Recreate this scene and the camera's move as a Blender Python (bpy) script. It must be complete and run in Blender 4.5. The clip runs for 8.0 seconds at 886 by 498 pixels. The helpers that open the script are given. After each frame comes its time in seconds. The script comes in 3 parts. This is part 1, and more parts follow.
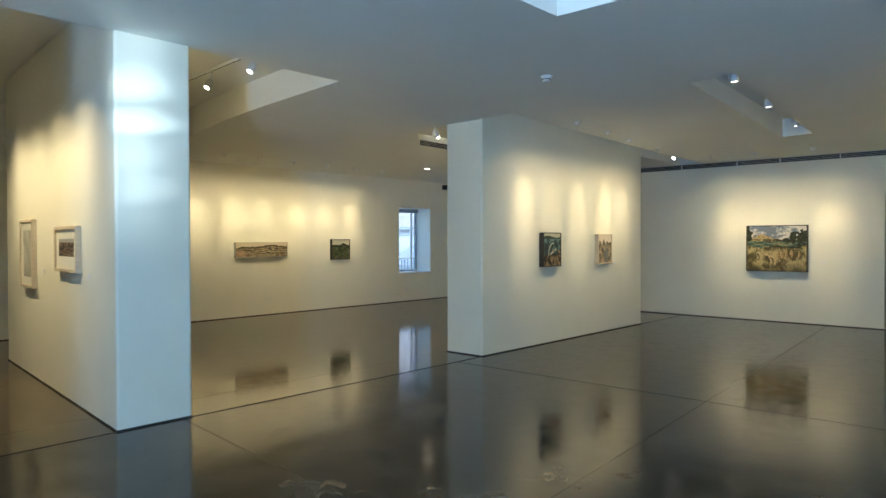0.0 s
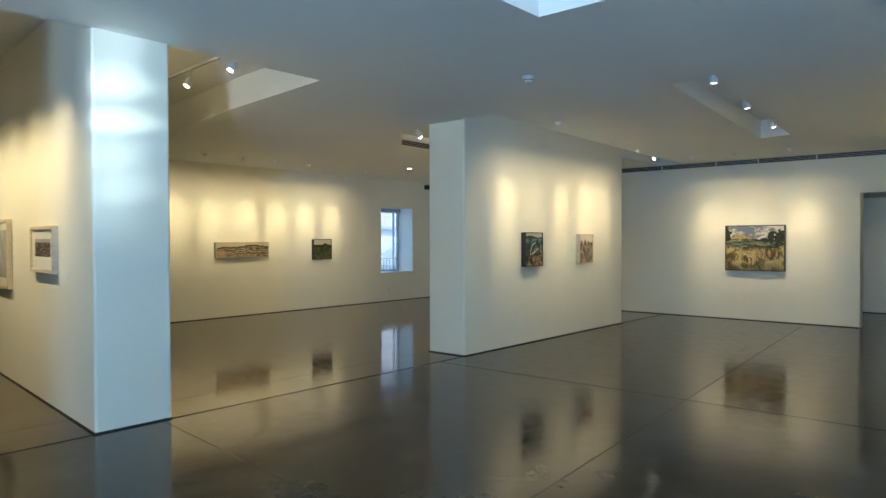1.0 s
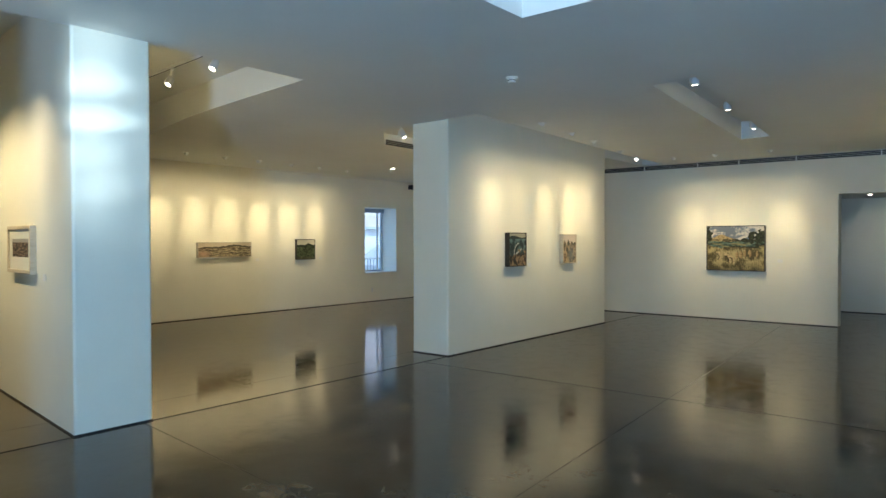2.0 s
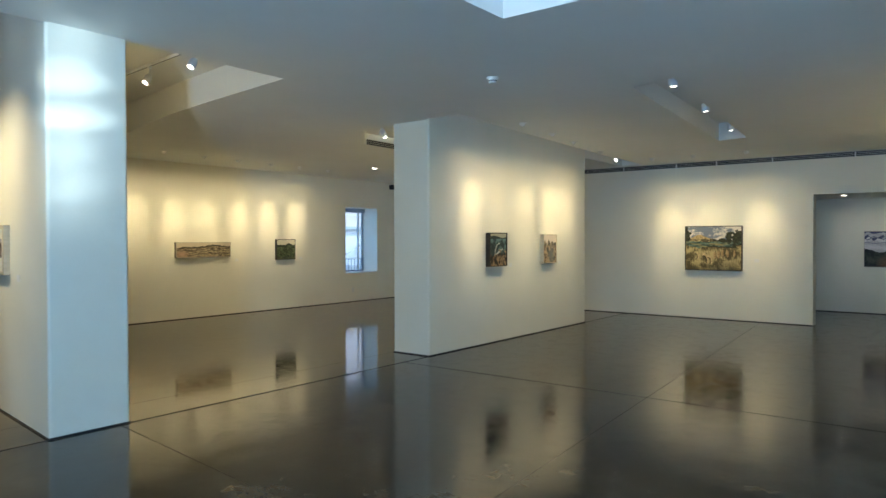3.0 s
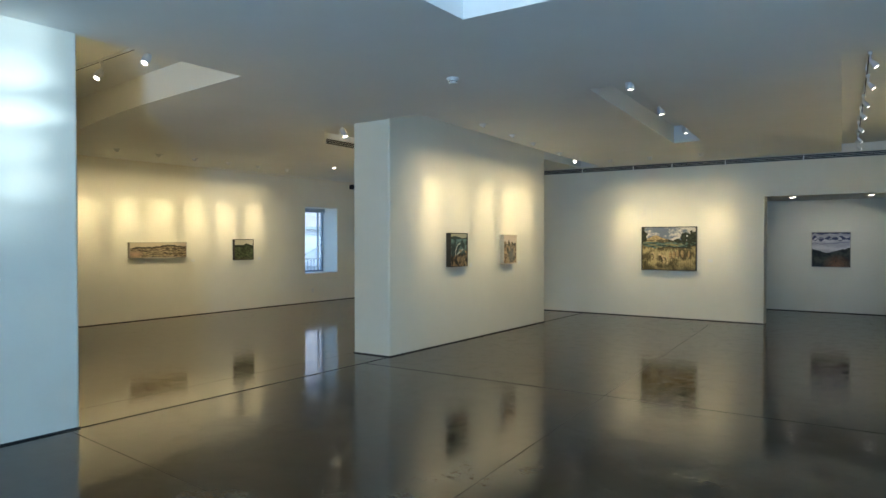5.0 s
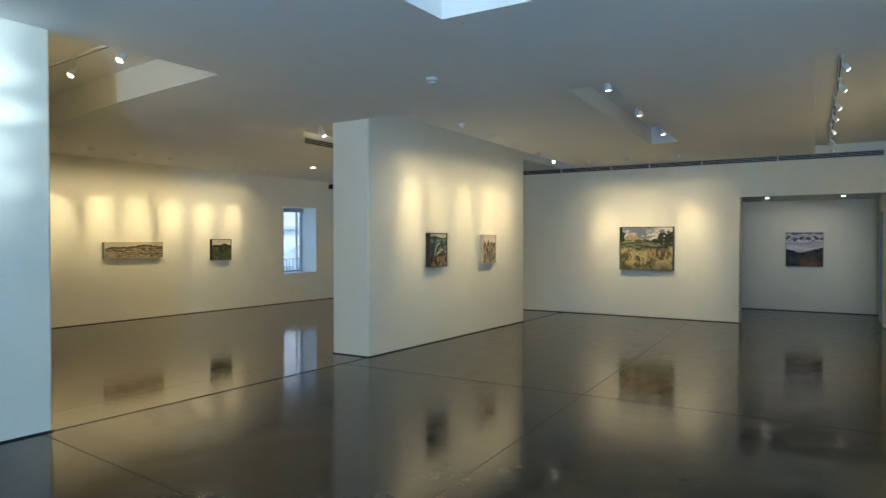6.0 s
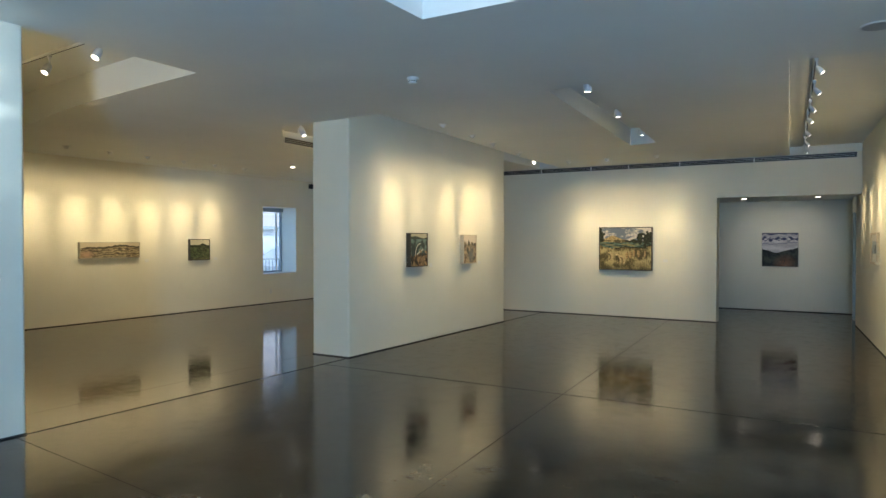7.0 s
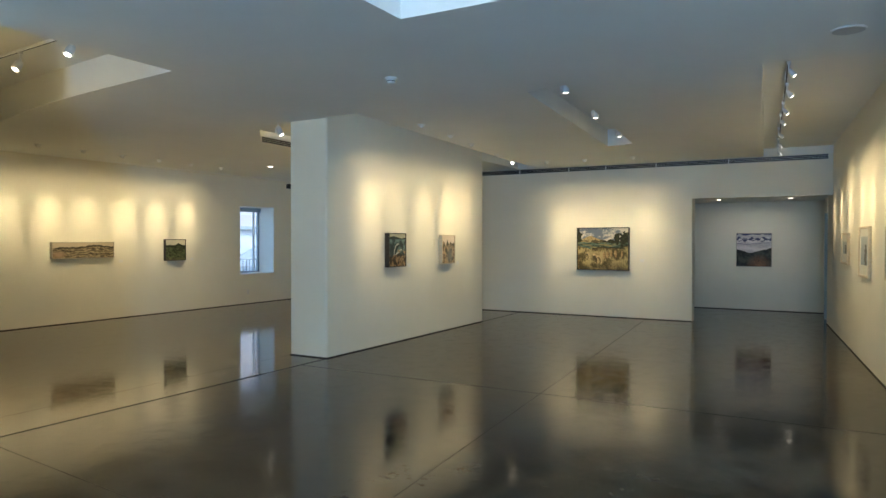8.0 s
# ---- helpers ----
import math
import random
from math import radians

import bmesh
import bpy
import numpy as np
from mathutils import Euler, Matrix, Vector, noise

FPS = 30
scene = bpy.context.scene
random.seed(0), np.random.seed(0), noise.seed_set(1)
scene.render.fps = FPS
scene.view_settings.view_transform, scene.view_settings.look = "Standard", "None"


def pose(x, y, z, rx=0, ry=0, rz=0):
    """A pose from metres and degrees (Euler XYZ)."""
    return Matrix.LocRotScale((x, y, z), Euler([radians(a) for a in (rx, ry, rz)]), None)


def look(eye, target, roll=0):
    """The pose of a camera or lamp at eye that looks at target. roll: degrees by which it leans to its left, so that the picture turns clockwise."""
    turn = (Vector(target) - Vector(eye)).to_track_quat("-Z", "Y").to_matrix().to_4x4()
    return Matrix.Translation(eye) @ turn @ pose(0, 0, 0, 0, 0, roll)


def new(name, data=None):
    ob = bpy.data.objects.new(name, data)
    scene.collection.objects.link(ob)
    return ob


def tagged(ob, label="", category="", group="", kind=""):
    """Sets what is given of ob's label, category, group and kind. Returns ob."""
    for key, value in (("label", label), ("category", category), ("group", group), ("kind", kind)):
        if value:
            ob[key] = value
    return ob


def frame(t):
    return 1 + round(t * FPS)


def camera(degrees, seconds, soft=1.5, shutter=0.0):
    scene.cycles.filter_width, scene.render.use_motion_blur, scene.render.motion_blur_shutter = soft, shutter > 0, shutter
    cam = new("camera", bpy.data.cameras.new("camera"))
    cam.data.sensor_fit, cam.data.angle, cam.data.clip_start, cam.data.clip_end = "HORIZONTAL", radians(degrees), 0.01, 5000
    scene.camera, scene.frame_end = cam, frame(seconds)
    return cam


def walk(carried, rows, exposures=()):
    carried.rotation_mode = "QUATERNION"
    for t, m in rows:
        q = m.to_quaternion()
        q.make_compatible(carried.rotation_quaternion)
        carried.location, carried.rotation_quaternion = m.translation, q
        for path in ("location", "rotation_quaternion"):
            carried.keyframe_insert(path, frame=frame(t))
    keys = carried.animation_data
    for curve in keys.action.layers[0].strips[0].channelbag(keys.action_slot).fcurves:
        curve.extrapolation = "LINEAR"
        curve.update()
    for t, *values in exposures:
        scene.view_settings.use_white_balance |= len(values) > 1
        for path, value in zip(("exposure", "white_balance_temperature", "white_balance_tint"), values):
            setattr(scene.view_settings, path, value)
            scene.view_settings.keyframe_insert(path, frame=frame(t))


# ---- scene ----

from mathutils import geometry

# ---------------------------------------------------------------- camera
cam = camera(66.26, 8.0)
EYE = 1.62
ROWS = [
    (0.0, 0.0, 0.0, 0.0, 42.205, -0.858, 0.139),
    (0.5, -0.0008, 0.0002, 0.0007, 41.423, -0.875, 0.17),
    (1.0, -0.0008, 0.0007, 0.0015, 40.704, -0.88, 0.15),
    (1.5, -0.0005, 0.0022, 0.0021, 40.064, -0.88, 0.13),
    (3.0, 0.0018, 0.0069, 0.0035, 37.764, -0.885, 0.104),
    (3.5, 0.0025, 0.0088, 0.0036, 36.994, -0.889, 0.09),
    (4.0, 0.0030, 0.0111, 0.0036, 36.269, -0.876, 0.072),
    (4.5, 0.0032, 0.0135, 0.0039, 35.392, -0.869, 0.044),
    (6.0, 0.0039, 0.0197, 0.0046, 32.756, -0.876, 0.015),
    (6.5, 0.0044, 0.0218, 0.0044, 31.991, -0.867, 0.0),
    (7.0, 0.0064, 0.0235, 0.0036, 31.135, -0.861, -0.02),
    (7.5, 0.0098, 0.0248, 0.0030, 30.25, -0.858, -0.03),
    (8.0, 0.0141, 0.0254, 0.0021, 29.368, -0.84, -0.047),
]
walk(cam, [(t, pose(x, y, EYE + z, 90 + pitch, roll, yaw)) for t, x, y, z, yaw, pitch, roll in ROWS],
     exposures=[(0.0, 1.13, 6450, 10), (4.5, 1.10, 6450, 10), (8.0, 1.10, 6750, 12)])

# ---------------------------------------------------------------- plan, in metres
XM = -5.854          # face of the free-standing wall, end of the left partition, floor joint
XL = -12.566         # long wall with the window
YR = 14.043          # end wall with the opening
YF = 17.042          # back wall of the vestibule
YB = -5.0            # wall behind the camera
TOP = 3.75           # height of the raised ceilings


def right_x(y):
    """Face of the right-hand wall, which runs a little askew."""
    return 0.055 - 0.0906 * (y - 14.925)


def ceiling_z(y, x=0.0):
    """Underside of the lower ceiling, which falls slightly towards the back and towards the window wall."""
    z = float(np.interp(y, [5.0, 7.3, 12.0], [3.37, 3.25, 3.17]))
    return z + (3.155 - z) * float(np.interp(x, [XL, -9.2], [1.0, 0.0]))


# ---------------------------------------------------------------- world and large lights
world = bpy.data.worlds.new("world")
scene.world = world
world.use_nodes = True
wn = world.node_tree.nodes
sky = wn.new("ShaderNodeTexSky")
sky.sky_type, sky.sun_disc = "NISHITA", False
sky.sun_elevation, sky.sun_rotation = radians(31), radians(28)
wn["Background"].inputs["Strength"].default_value = 0.20
world.node_tree.links.new(sky.outputs["Color"], wn["Background"].inputs["Color"])


def lamp(name, kind, m, power, color, **settings):
    data = bpy.data.lights.new(name, kind)
    data.energy, data.color = power, color
    for key, value in settings.items():
        if key == "size":
            data.size = value
        elif key == "size_y":
            data.shape, data.size_y = "RECTANGLE", value
        elif key == "spot_size":
            data.spot_size = radians(value)
        elif key == "blend":
            data.spot_blend = value
        elif key == "radius":
            data.shadow_soft_size = value
        elif key == "angle":
            data.angle = radians(value)
    ob = new(name, data)
    ob.matrix_world = m
    return ob


DAY = (0.30, 0.59, 1.0)
WARM = (1.0, 0.84, 0.50)
lamp("sun", "SUN", look((7, 13, 9), (0, 0, 0)), 2.2, (1.0, 0.95, 0.86), angle=0.5)
# daylight in the wide opening of the side wall beside the camera
lamp("window_daylight", "AREA", look((1.60, -3.80, 0.75), (-6.0, 2.8, 25.0)), 430, DAY, size=0.40, size_y=1.3)
# daylight in the far window's opening, falling on its deep reveal
lamp("window_daylight", "AREA", look((-13.02, 12.40, 1.60), (-12.60, 13.345, 1.55)), 1.9, (0.20, 0.47, 1.0), size=0.36, size_y=1.55)
# sunlight thrown back from outside through the same opening, in uneven streaks
for y, z, wide, high, power in ((2.56, 2.96, 0.42, 0.28, 1600), (2.64, 2.92, 0.52, 0.15, 800), (2.58, 2.63, 0.46, 0.22, 1800), (2.68, 2.61, 0.60, 0.11, 1000),
                                (2.50, 2.79, 0.34, 0.60, 600), (2.55, 2.33, 0.36, 0.28, 1000), (2.64, 2.06, 0.40, 0.24, 950), (2.48, 2.25, 0.30, 0.90, 500),
                                (2.52, 2.62, 0.50, 1.80, 900), (2.72, 2.70, 0.80, 2.00, 700), (2.58, 3.24, 0.36, 0.36, 800)):
    glint = lamp("reflected_sun", "SPOT", look((3.0, -4.6, 0.6), (XM, y, z)), power, (0.66, 0.87, 1.0), spot_size=7.0 * wide, blend=1.0, radius=0.02)
    glint.matrix_world = glint.matrix_world @ Matrix.Diagonal((1.0, high / wide, 1.0, 1.0))
# daylight in the roof light
lamp("rooflight_daylight", "AREA", look((-1.2, 3.1, 4.9), (-1.2, 3.1, 0)), 5, DAY, size=3.2, size_y=2.6)


# ---------------------------------------------------------------- materials
def material(name, color, rough=0.6, metal=0.0):
    m = bpy.data.materials.new(name)
    m.use_nodes = True
    b = m.node_tree.nodes["Principled BSDF"]
    b.inputs["Base Color"].default_value = (*color, 1)
    b.inputs["Roughness"].default_value = rough
    b.inputs["Metallic"].default_value = metal
    return m


def add(m, kind, **values):
    n = m.node_tree.nodes.new(kind)
    for k, v in values.items():
        n.inputs[k].default_value = v
    return n


def wire(m, a, out, b, inp):
    m.node_tree.links.new(a.outputs[out], b.inputs[inp])


def textured(name, low, high, rough=(0.5, 0.7), scale=3.0, fine=60.0, bump=0.05, metal=0.0, stretch=(1, 1, 1)):
    """Two scales of variation in colour and gloss, and a fine relief."""
    m = material(name, low, rough[0], metal)
    b = m.node_tree.nodes["Principled BSDF"]
    co = add(m, "ShaderNodeTexCoord")
    mp = add(m, "ShaderNodeMapping", Scale=stretch)
    wire(m, co, "Object", mp, "Vector")
    n1 = add(m, "ShaderNodeTexNoise", Scale=scale, Detail=5.0, Roughness=0.6)
    n2 = add(m, "ShaderNodeTexNoise", Scale=fine, Detail=4.0, Roughness=0.6)
    wire(m, mp, "Vector", n1, "Vector"), wire(m, mp, "Vector", n2, "Vector")
    s = m.node_tree.nodes.new("ShaderNodeMath")
    s.operation = "MULTIPLY_ADD"
    s.inputs[1].default_value = 0.3
    wire(m, n2, "Fac", s, 0), wire(m, n1, "Fac", s, 2)
    r = m.node_tree.nodes.new("ShaderNodeValToRGB")
    r.color_ramp.elements[0].position, r.color_ramp.elements[0].color = 0.45, (*low, 1)
    r.color_ramp.elements[1].position, r.color_ramp.elements[1].color = 0.85, (*high, 1)
    wire(m, s, "Value", r, "Fac"), wire(m, r, "Color", b, "Base Color")
    g = add(m, "ShaderNodeMapRange", **{"From Min": 0.4, "From Max": 0.9, "To Min": rough[0], "To Max": rough[1]})
    wire(m, s, "Value", g, "Value"), wire(m, g, "Result", b, "Roughness")
    if bump:
        bp = add(m, "ShaderNodeBump", Strength=bump, Distance=0.01)
        wire(m, n2, "Fac", bp, "Height"), wire(m, bp, "Normal", b, "Normal")
    return m


PLASTER = textured("wall_paint", (0.80, 0.765, 0.645), (0.84, 0.805, 0.69), (0.55, 0.7), 1.2, 45, 0.08)
CEILING = textured("ceiling_paint", (0.79, 0.78, 0.72), (0.83, 0.82, 0.77), (0.8, 0.9), 0.8, 30, 0.05)


def polished(name, low, high, gloss, spec):
    """Ground and sealed concrete: cloudy colour, fine grit, patchy polish and a faint swell."""
    m = textured(name, low, high, (0.1, 0.2), 2.4, 40.0, 0.0)
    b = m.node_tree.nodes["Principled BSDF"]
    b.inputs["Specular IOR Level"].default_value = spec
    for node in m.node_tree.nodes:
        if node.type == "VALTORGB":
            node.color_ramp.elements[0].position, node.color_ramp.elements[1].position = 0.52, 0.82
    where = add(m, "ShaderNodeTexCoord")
    patch = add(m, "ShaderNodeTexNoise", Scale=5.5, Detail=8.0, Roughness=0.68, Distortion=0.6)
    wire(m, where, "Object", patch, "Vector")
    polish = add(m, "ShaderNodeMapRange", **{"From Min": 0.34, "From Max": 0.68, "To Min": gloss[0], "To Max": gloss[1]})
    wire(m, patch, "Fac", polish, "Value"), wire(m, polish, "Result", b, "Roughness")
    swell = add(m, "ShaderNodeTexNoise", Scale=7.0, Detail=8.0, Roughness=0.62)
    wire(m, where, "Object", swell, "Vector")
    waves = add(m, "ShaderNodeBump", Strength=0.08, Distance=0.01)
    wire(m, swell, "Fac", waves, "Height"), wire(m, waves, "Normal", b, "Normal")
    return m


CONCRETE = polished("polished_concrete", (0.017, 0.0130, 0.0086), (0.094, 0.070, 0.044), (0.06, 0.20), 0.33)
CONCRETE_BROWN = polished("polished_brown_concrete", (0.040, 0.028, 0.016), (0.165, 0.118, 0.066), (0.02, 0.15), 0.47)
JOINT = material("joint_filler", (0.012, 0.011, 0.010), 0.8)
BASE = material("shadow_gap", (0.025, 0.024, 0.022), 0.7)
METAL_WHITE = material("white_powder_coat", (0.72, 0.72, 0.70), 0.4)
METAL_GREY = material("satin_nickel", (0.50, 0.49, 0.46), 0.35, 0.9)
BLACK = material("black_metal", (0.015, 0.015, 0.015), 0.5)
PALE_WOOD = textured("pale_wood", (0.55, 0.46, 0.33), (0.66, 0.57, 0.43), (0.45, 0.6), 6, 40, 0.1, 0, (1, 1, 6))
GREY_WOOD = textured("grey_wood", (0.42, 0.38, 0.31), (0.52, 0.48, 0.41), (0.45, 0.6), 6, 40, 0.1, 0, (1, 1, 6))
DARK_WOOD = textured("dark_wood", (0.018, 0.014, 0.011), (0.035, 0.028, 0.022), (0.35, 0.5), 6, 40, 0.1, 0, (1, 1, 6))
MAT_BOARD = material("mat_board", (0.74, 0.71, 0.62), 0.9)
ALU = material("window_aluminium", (0.35, 0.40, 0.45), 0.4, 0.5)
GLASS = material("window_glass", (0.58, 0.79, 1.0), 0.0)
GLASS.node_tree.nodes["Principled BSDF"].inputs["Transmission Weight"].default_value = 1.0
GLASS.node_tree.nodes["Principled BSDF"].inputs["IOR"].default_value = 1.05
LED = material("lamp_lens", (1, 1, 1), 0.3)
LED.node_tree.nodes["Principled BSDF"].inputs["Emission Color"].default_value = (1, 0.93, 0.78, 1)
LED.node_tree.nodes["Principled BSDF"].inputs["Emission Strength"].default_value = 7.0


# ---------------------------------------------------------------- mesh helpers
def finish(name, bm, mat, parent=None, label="", bevel=0.0):
    bmesh.ops.recalc_face_normals(bm, faces=bm.faces)
    if bevel:
        bmesh.ops.bevel(bm, geom=list(bm.edges), offset=bevel, segments=2, affect="EDGES", profile=0.5)
    me = bpy.data.meshes.new(name)
    bm.to_mesh(me)
    bm.free()
    me.materials.append(mat)
    ob = new(name, me)
    if parent:
        ob.parent = parent
    if label:
        tagged(ob, label)
    return ob


def part(name, bm, mat, parent, label="", bevel=0.0):
    return finish(name, bm, mat, parent, label, bevel)


def prism(points, z0, z1, bm=None):
    """Upright prism over a plan outline. z1 may be a function of y."""
    bm = bm or bmesh.new()
    top = z1 if callable(z1) else (lambda y: z1)
    low = [bm.verts.new((x, y, z0)) for x, y in points]
    high = [bm.verts.new((x, y, top(y))) for x, y in points]
    bm.faces.new(low[::-1]), bm.faces.new(high)
    for i in range(len(points)):
        j = (i + 1) % len(points)
        bm.faces.new((low[i], low[j], high[j], high[i]))
    return bm


def box(x0, y0, z0, x1, y1, z1, bm=None):
    return prism([(x0, y0), (x1, y0), (x1, y1), (x0, y1)], z0, z1, bm)


def lathe(profile, segments=20, m=None, bm=None):
    """Turned shape round z from (radius, height) pairs."""
    bm = bm or bmesh.new()
    rings = []
    for r, z in profile:
        rings.append([bm.verts.new((m or Matrix()) @ Vector((r * math.cos(a), r * math.sin(a), z)))
                      for a in (2 * math.pi * i / segments for i in range(segments))])
    for a, b in zip(rings, rings[1:]):
        for i in range(segments):
            j = (i + 1) % segments
            bm.faces.new((a[i], a[j], b[j], b[i]))
    bm.faces.new(rings[0][::-1]), bm.faces.new(rings[-1])
    return bm


def setting(ob, label, category):
    return tagged(ob, label, category, kind="structure")


# ---------------------------------------------------------------- floor: slabs with open joints over a dark bed
def j4(y):
    return -2.336 - 0.0775 * (y - 3.6)


def j3(x):
    return 2.91 - 0.095 * (x + 5.51)


floor = finish("floor", box(-14.5, YB - 0.3, -0.2, 3.0, 18.5, -0.0008), JOINT)
setting(floor, "polished dark grey concrete floor with sawn joints", "floor")
G, G1, G2, J2 = 0.0032, 0.020, 0.010, 6.72
slabs = [
    [(XM + G1, YB), (j4(YB) - G, YB), (j4(j3(-2.2)) - G, j3(-2.2) - G), (XM + G1, j3(XM) - G)],
    [(XM + G1, j3(XM) + G), (j4(j3(-2.2)) - G, j3(-2.2) + G), (j4(J2) - G, J2 - G2), (XM + G1, J2 - G2)],
    [(XM + G1, J2 + G2), (j4(J2) - G, J2 + G2), (j4(18.3) - G, 18.3), (XM + G1, 18.3)],
    [(j4(YB) + G, YB), (2.8, YB), (2.8, J2 - G2), (j4(J2) + G, J2 - G2)],
    [(j4(J2) + G, J2 + G2), (2.8, J2 + G2), (2.8, 18.3), (j4(18.3) + G, 18.3)],
    [(-6.50 + 0.003, YB), (XM - G1, YB), (XM - G1, 18.3), (-6.50 + 0.003, 18.3)],
    [(-14.3, YB), (-6.50 - 0.003, YB), (-6.50 - 0.003, 18.3), (-14.3, 18.3)],
]
for k, outline in enumerate(slabs):
    part("slab", prism(outline, -0.011, 0.0), CONCRETE_BROWN if k > 4 else CONCRETE, floor)

# ---------------------------------------------------------------- walls
WALL = "smooth off-white painted plaster wall"


def wall(name, outline, z0=0.0, z1=None, label=WALL, soft=0.0):
    bm = prism(outline, z0, TOP + 0.2 if z1 is None else z1)
    if soft:
        upright = [e for e in bm.edges if abs(e.verts[0].co.z - e.verts[1].co.z) > 1]
        bmesh.ops.bevel(bm, geom=upright, offset=soft, segments=4, affect="EDGES", profile=0.5)
    return setting(finish(name, bm, PLASTER), label, "wall")


def wall_with_opening(name, x0, x1, y0, y1, along, a, b, z0, z1, label=WALL):
    """Straight wall with one rectangular hole from a to b along x or y and from z0 to z1."""
    bm = bmesh.new()
    top = TOP + 0.2
    if along == "y":
        for u, v, p, q in ((y0, a, 0, top), (b, y1, 0, top), (a, b, 0, z0), (a, b, z1, top)):
            if q > p:
                box(x0, u, p, x1, v, q, bm)
    else:
        for u, v, p, q in ((x0, a, 0, top), (b, x1, 0, top), (a, b, 0, z0), (a, b, z1, top)):
            if q > p:
                box(u, y0, p, v, y1, q, bm)
    return setting(finish(name, bm, PLASTER), label, "wall")


wall_with_opening("wall_west", XL - 0.62, XL, YB - 0.3, YR + 0.3, "y", 12.173, 13.345, 0.735, 2.43,
                  "thick off-white plaster wall with a deep window")
wall_with_opening("wall_north", XL, right_x(YR), YR, YR + 0.3, "x", -2.26, right_x(YR) - 0.001, 0.0, 2.42,
                  "off-white plaster end wall with a wide opening")
east = bmesh.new()
for y0, y1, z0, z1 in ((YB - 0.3, -4.3, 0, TOP + 0.2), (-2.7, 14.925, 0, TOP + 0.2), (-4.3, -2.7, 0, 0.05), (-4.3, -2.7, 2.6, TOP + 0.2)):
    prism([(right_x(y0), y0), (right_x(y1), y1), (right_x(y1) + 0.25, y1), (right_x(y0) + 0.25, y0)], z0, z1, east)
setting(finish("wall_east", east, PLASTER), "off-white plaster side wall with a wide glazed opening", "wall")
wall("wall_south", [(XL, YB - 0.3), (right_x(YB), YB - 0.3), (right_x(YB), YB), (XL, YB)])
# unseen wall, added to keep the side daylight off most of the partition
wall("unseen_blocking_wall", [(XL, -0.75), (-3.0, -0.75), (-3.0, -0.5), (XL, -0.5)])
wall("partition_wall", [(XM, 2.37), (XM, 3.04), (-10.45, 3.50), (-10.5, 2.83)], z1=TOP, label="off-white plaster partition wall with a squared end", soft=0.028)
wall("freestanding_wall", [(-6.504, 7.25), (XM, 7.25), (XM, 12.045), (-6.504, 12.045)], z1=lambda y: 3.5, label="off-white plaster free-standing display wall", soft=0.028)
wall("vestibule_wall_back", [(-3.6, YF), (0.6, YF), (0.6, YF + 0.2), (-3.6, YF + 0.2)], z1=2.9)
wall("vestibule_wall_west", [(-3.6, YR + 0.3), (-3.4, YR + 0.3), (-3.4, YF), (-3.6, YF)], z1=2.9)
wall("vestibule_wall_east", [(0.0, 15.9), (0.25, 15.9), (0.25, YF), (0.0, YF)], z1=2.9)
wall("vestibule_wall_recess", [(0.55, 14.925), (0.75, 14.925), (0.75, 16.0), (0.55, 16.0)], z1=2.9)
setting(finish("vestibule_ceiling", box(-3.5, YR + 0.3, 2.47, 0.7, YF, 2.6), CEILING), "flat white plaster vestibule ceiling", "ceiling")

# ---------------------------------------------------------------- ceiling: one lower sheet with openings, and the wells above them
WELL = [(-5.86, -2.5), (-5.92, 4.821), (-8.133, 5.086), (-10.43, 5.407), (-12.2, 5.65), (-12.2, -2.5)]
ROOFLIGHT = [(-2.94, 1.4), (0.5, 1.4), (0.5, 4.585), (-2.94, 4.585)]
SLOT_WEST = [(-7.13, 7.31), (-6.48, 7.29), (-6.48, 12.9), (-8.40, 12.9), (-8.12, 8.33)]
SLOT_MID = [(XM - 0.03, 7.21), (-5.31, 7.19), (-5.44, 13.87), (XM - 0.03, 13.87)]
SLOT_LAMPS = [(-2.894, 7.089), (-2.41, 6.997), (-2.732, 11.227), (-3.177, 11.334)]
SLOT_EAST = [(-0.51, 7.038), (right_x(7.1) + 0.03, 7.12), (right_x(14.03) + 0.03, 14.03), (-1.0, 14.03)]
HOLES = [(WELL, TOP), (ROOFLIGHT, 5.0), (SLOT_WEST, 3.42), (SLOT_MID, 3.42), (SLOT_LAMPS, 3.46), (SLOT_EAST, 3.48)]
EAST_FALL = 0.0215   # the side recess falls towards the end wall


def top_z(poly, top, y):
    """Height of a recess's own ceiling at y."""
    return 3.445 - EAST_FALL * (y - 7.7) if poly is SLOT_EAST else top


def inside(x, y, poly):
    hit = False
    for (x0, y0), (x1, y1) in zip(poly, poly[1:] + poly[:1]):
        if (y0 > y) != (y1 > y) and x < x0 + (y - y0) / (y1 - y0) * (x1 - x0):
            hit = not hit
    return hit


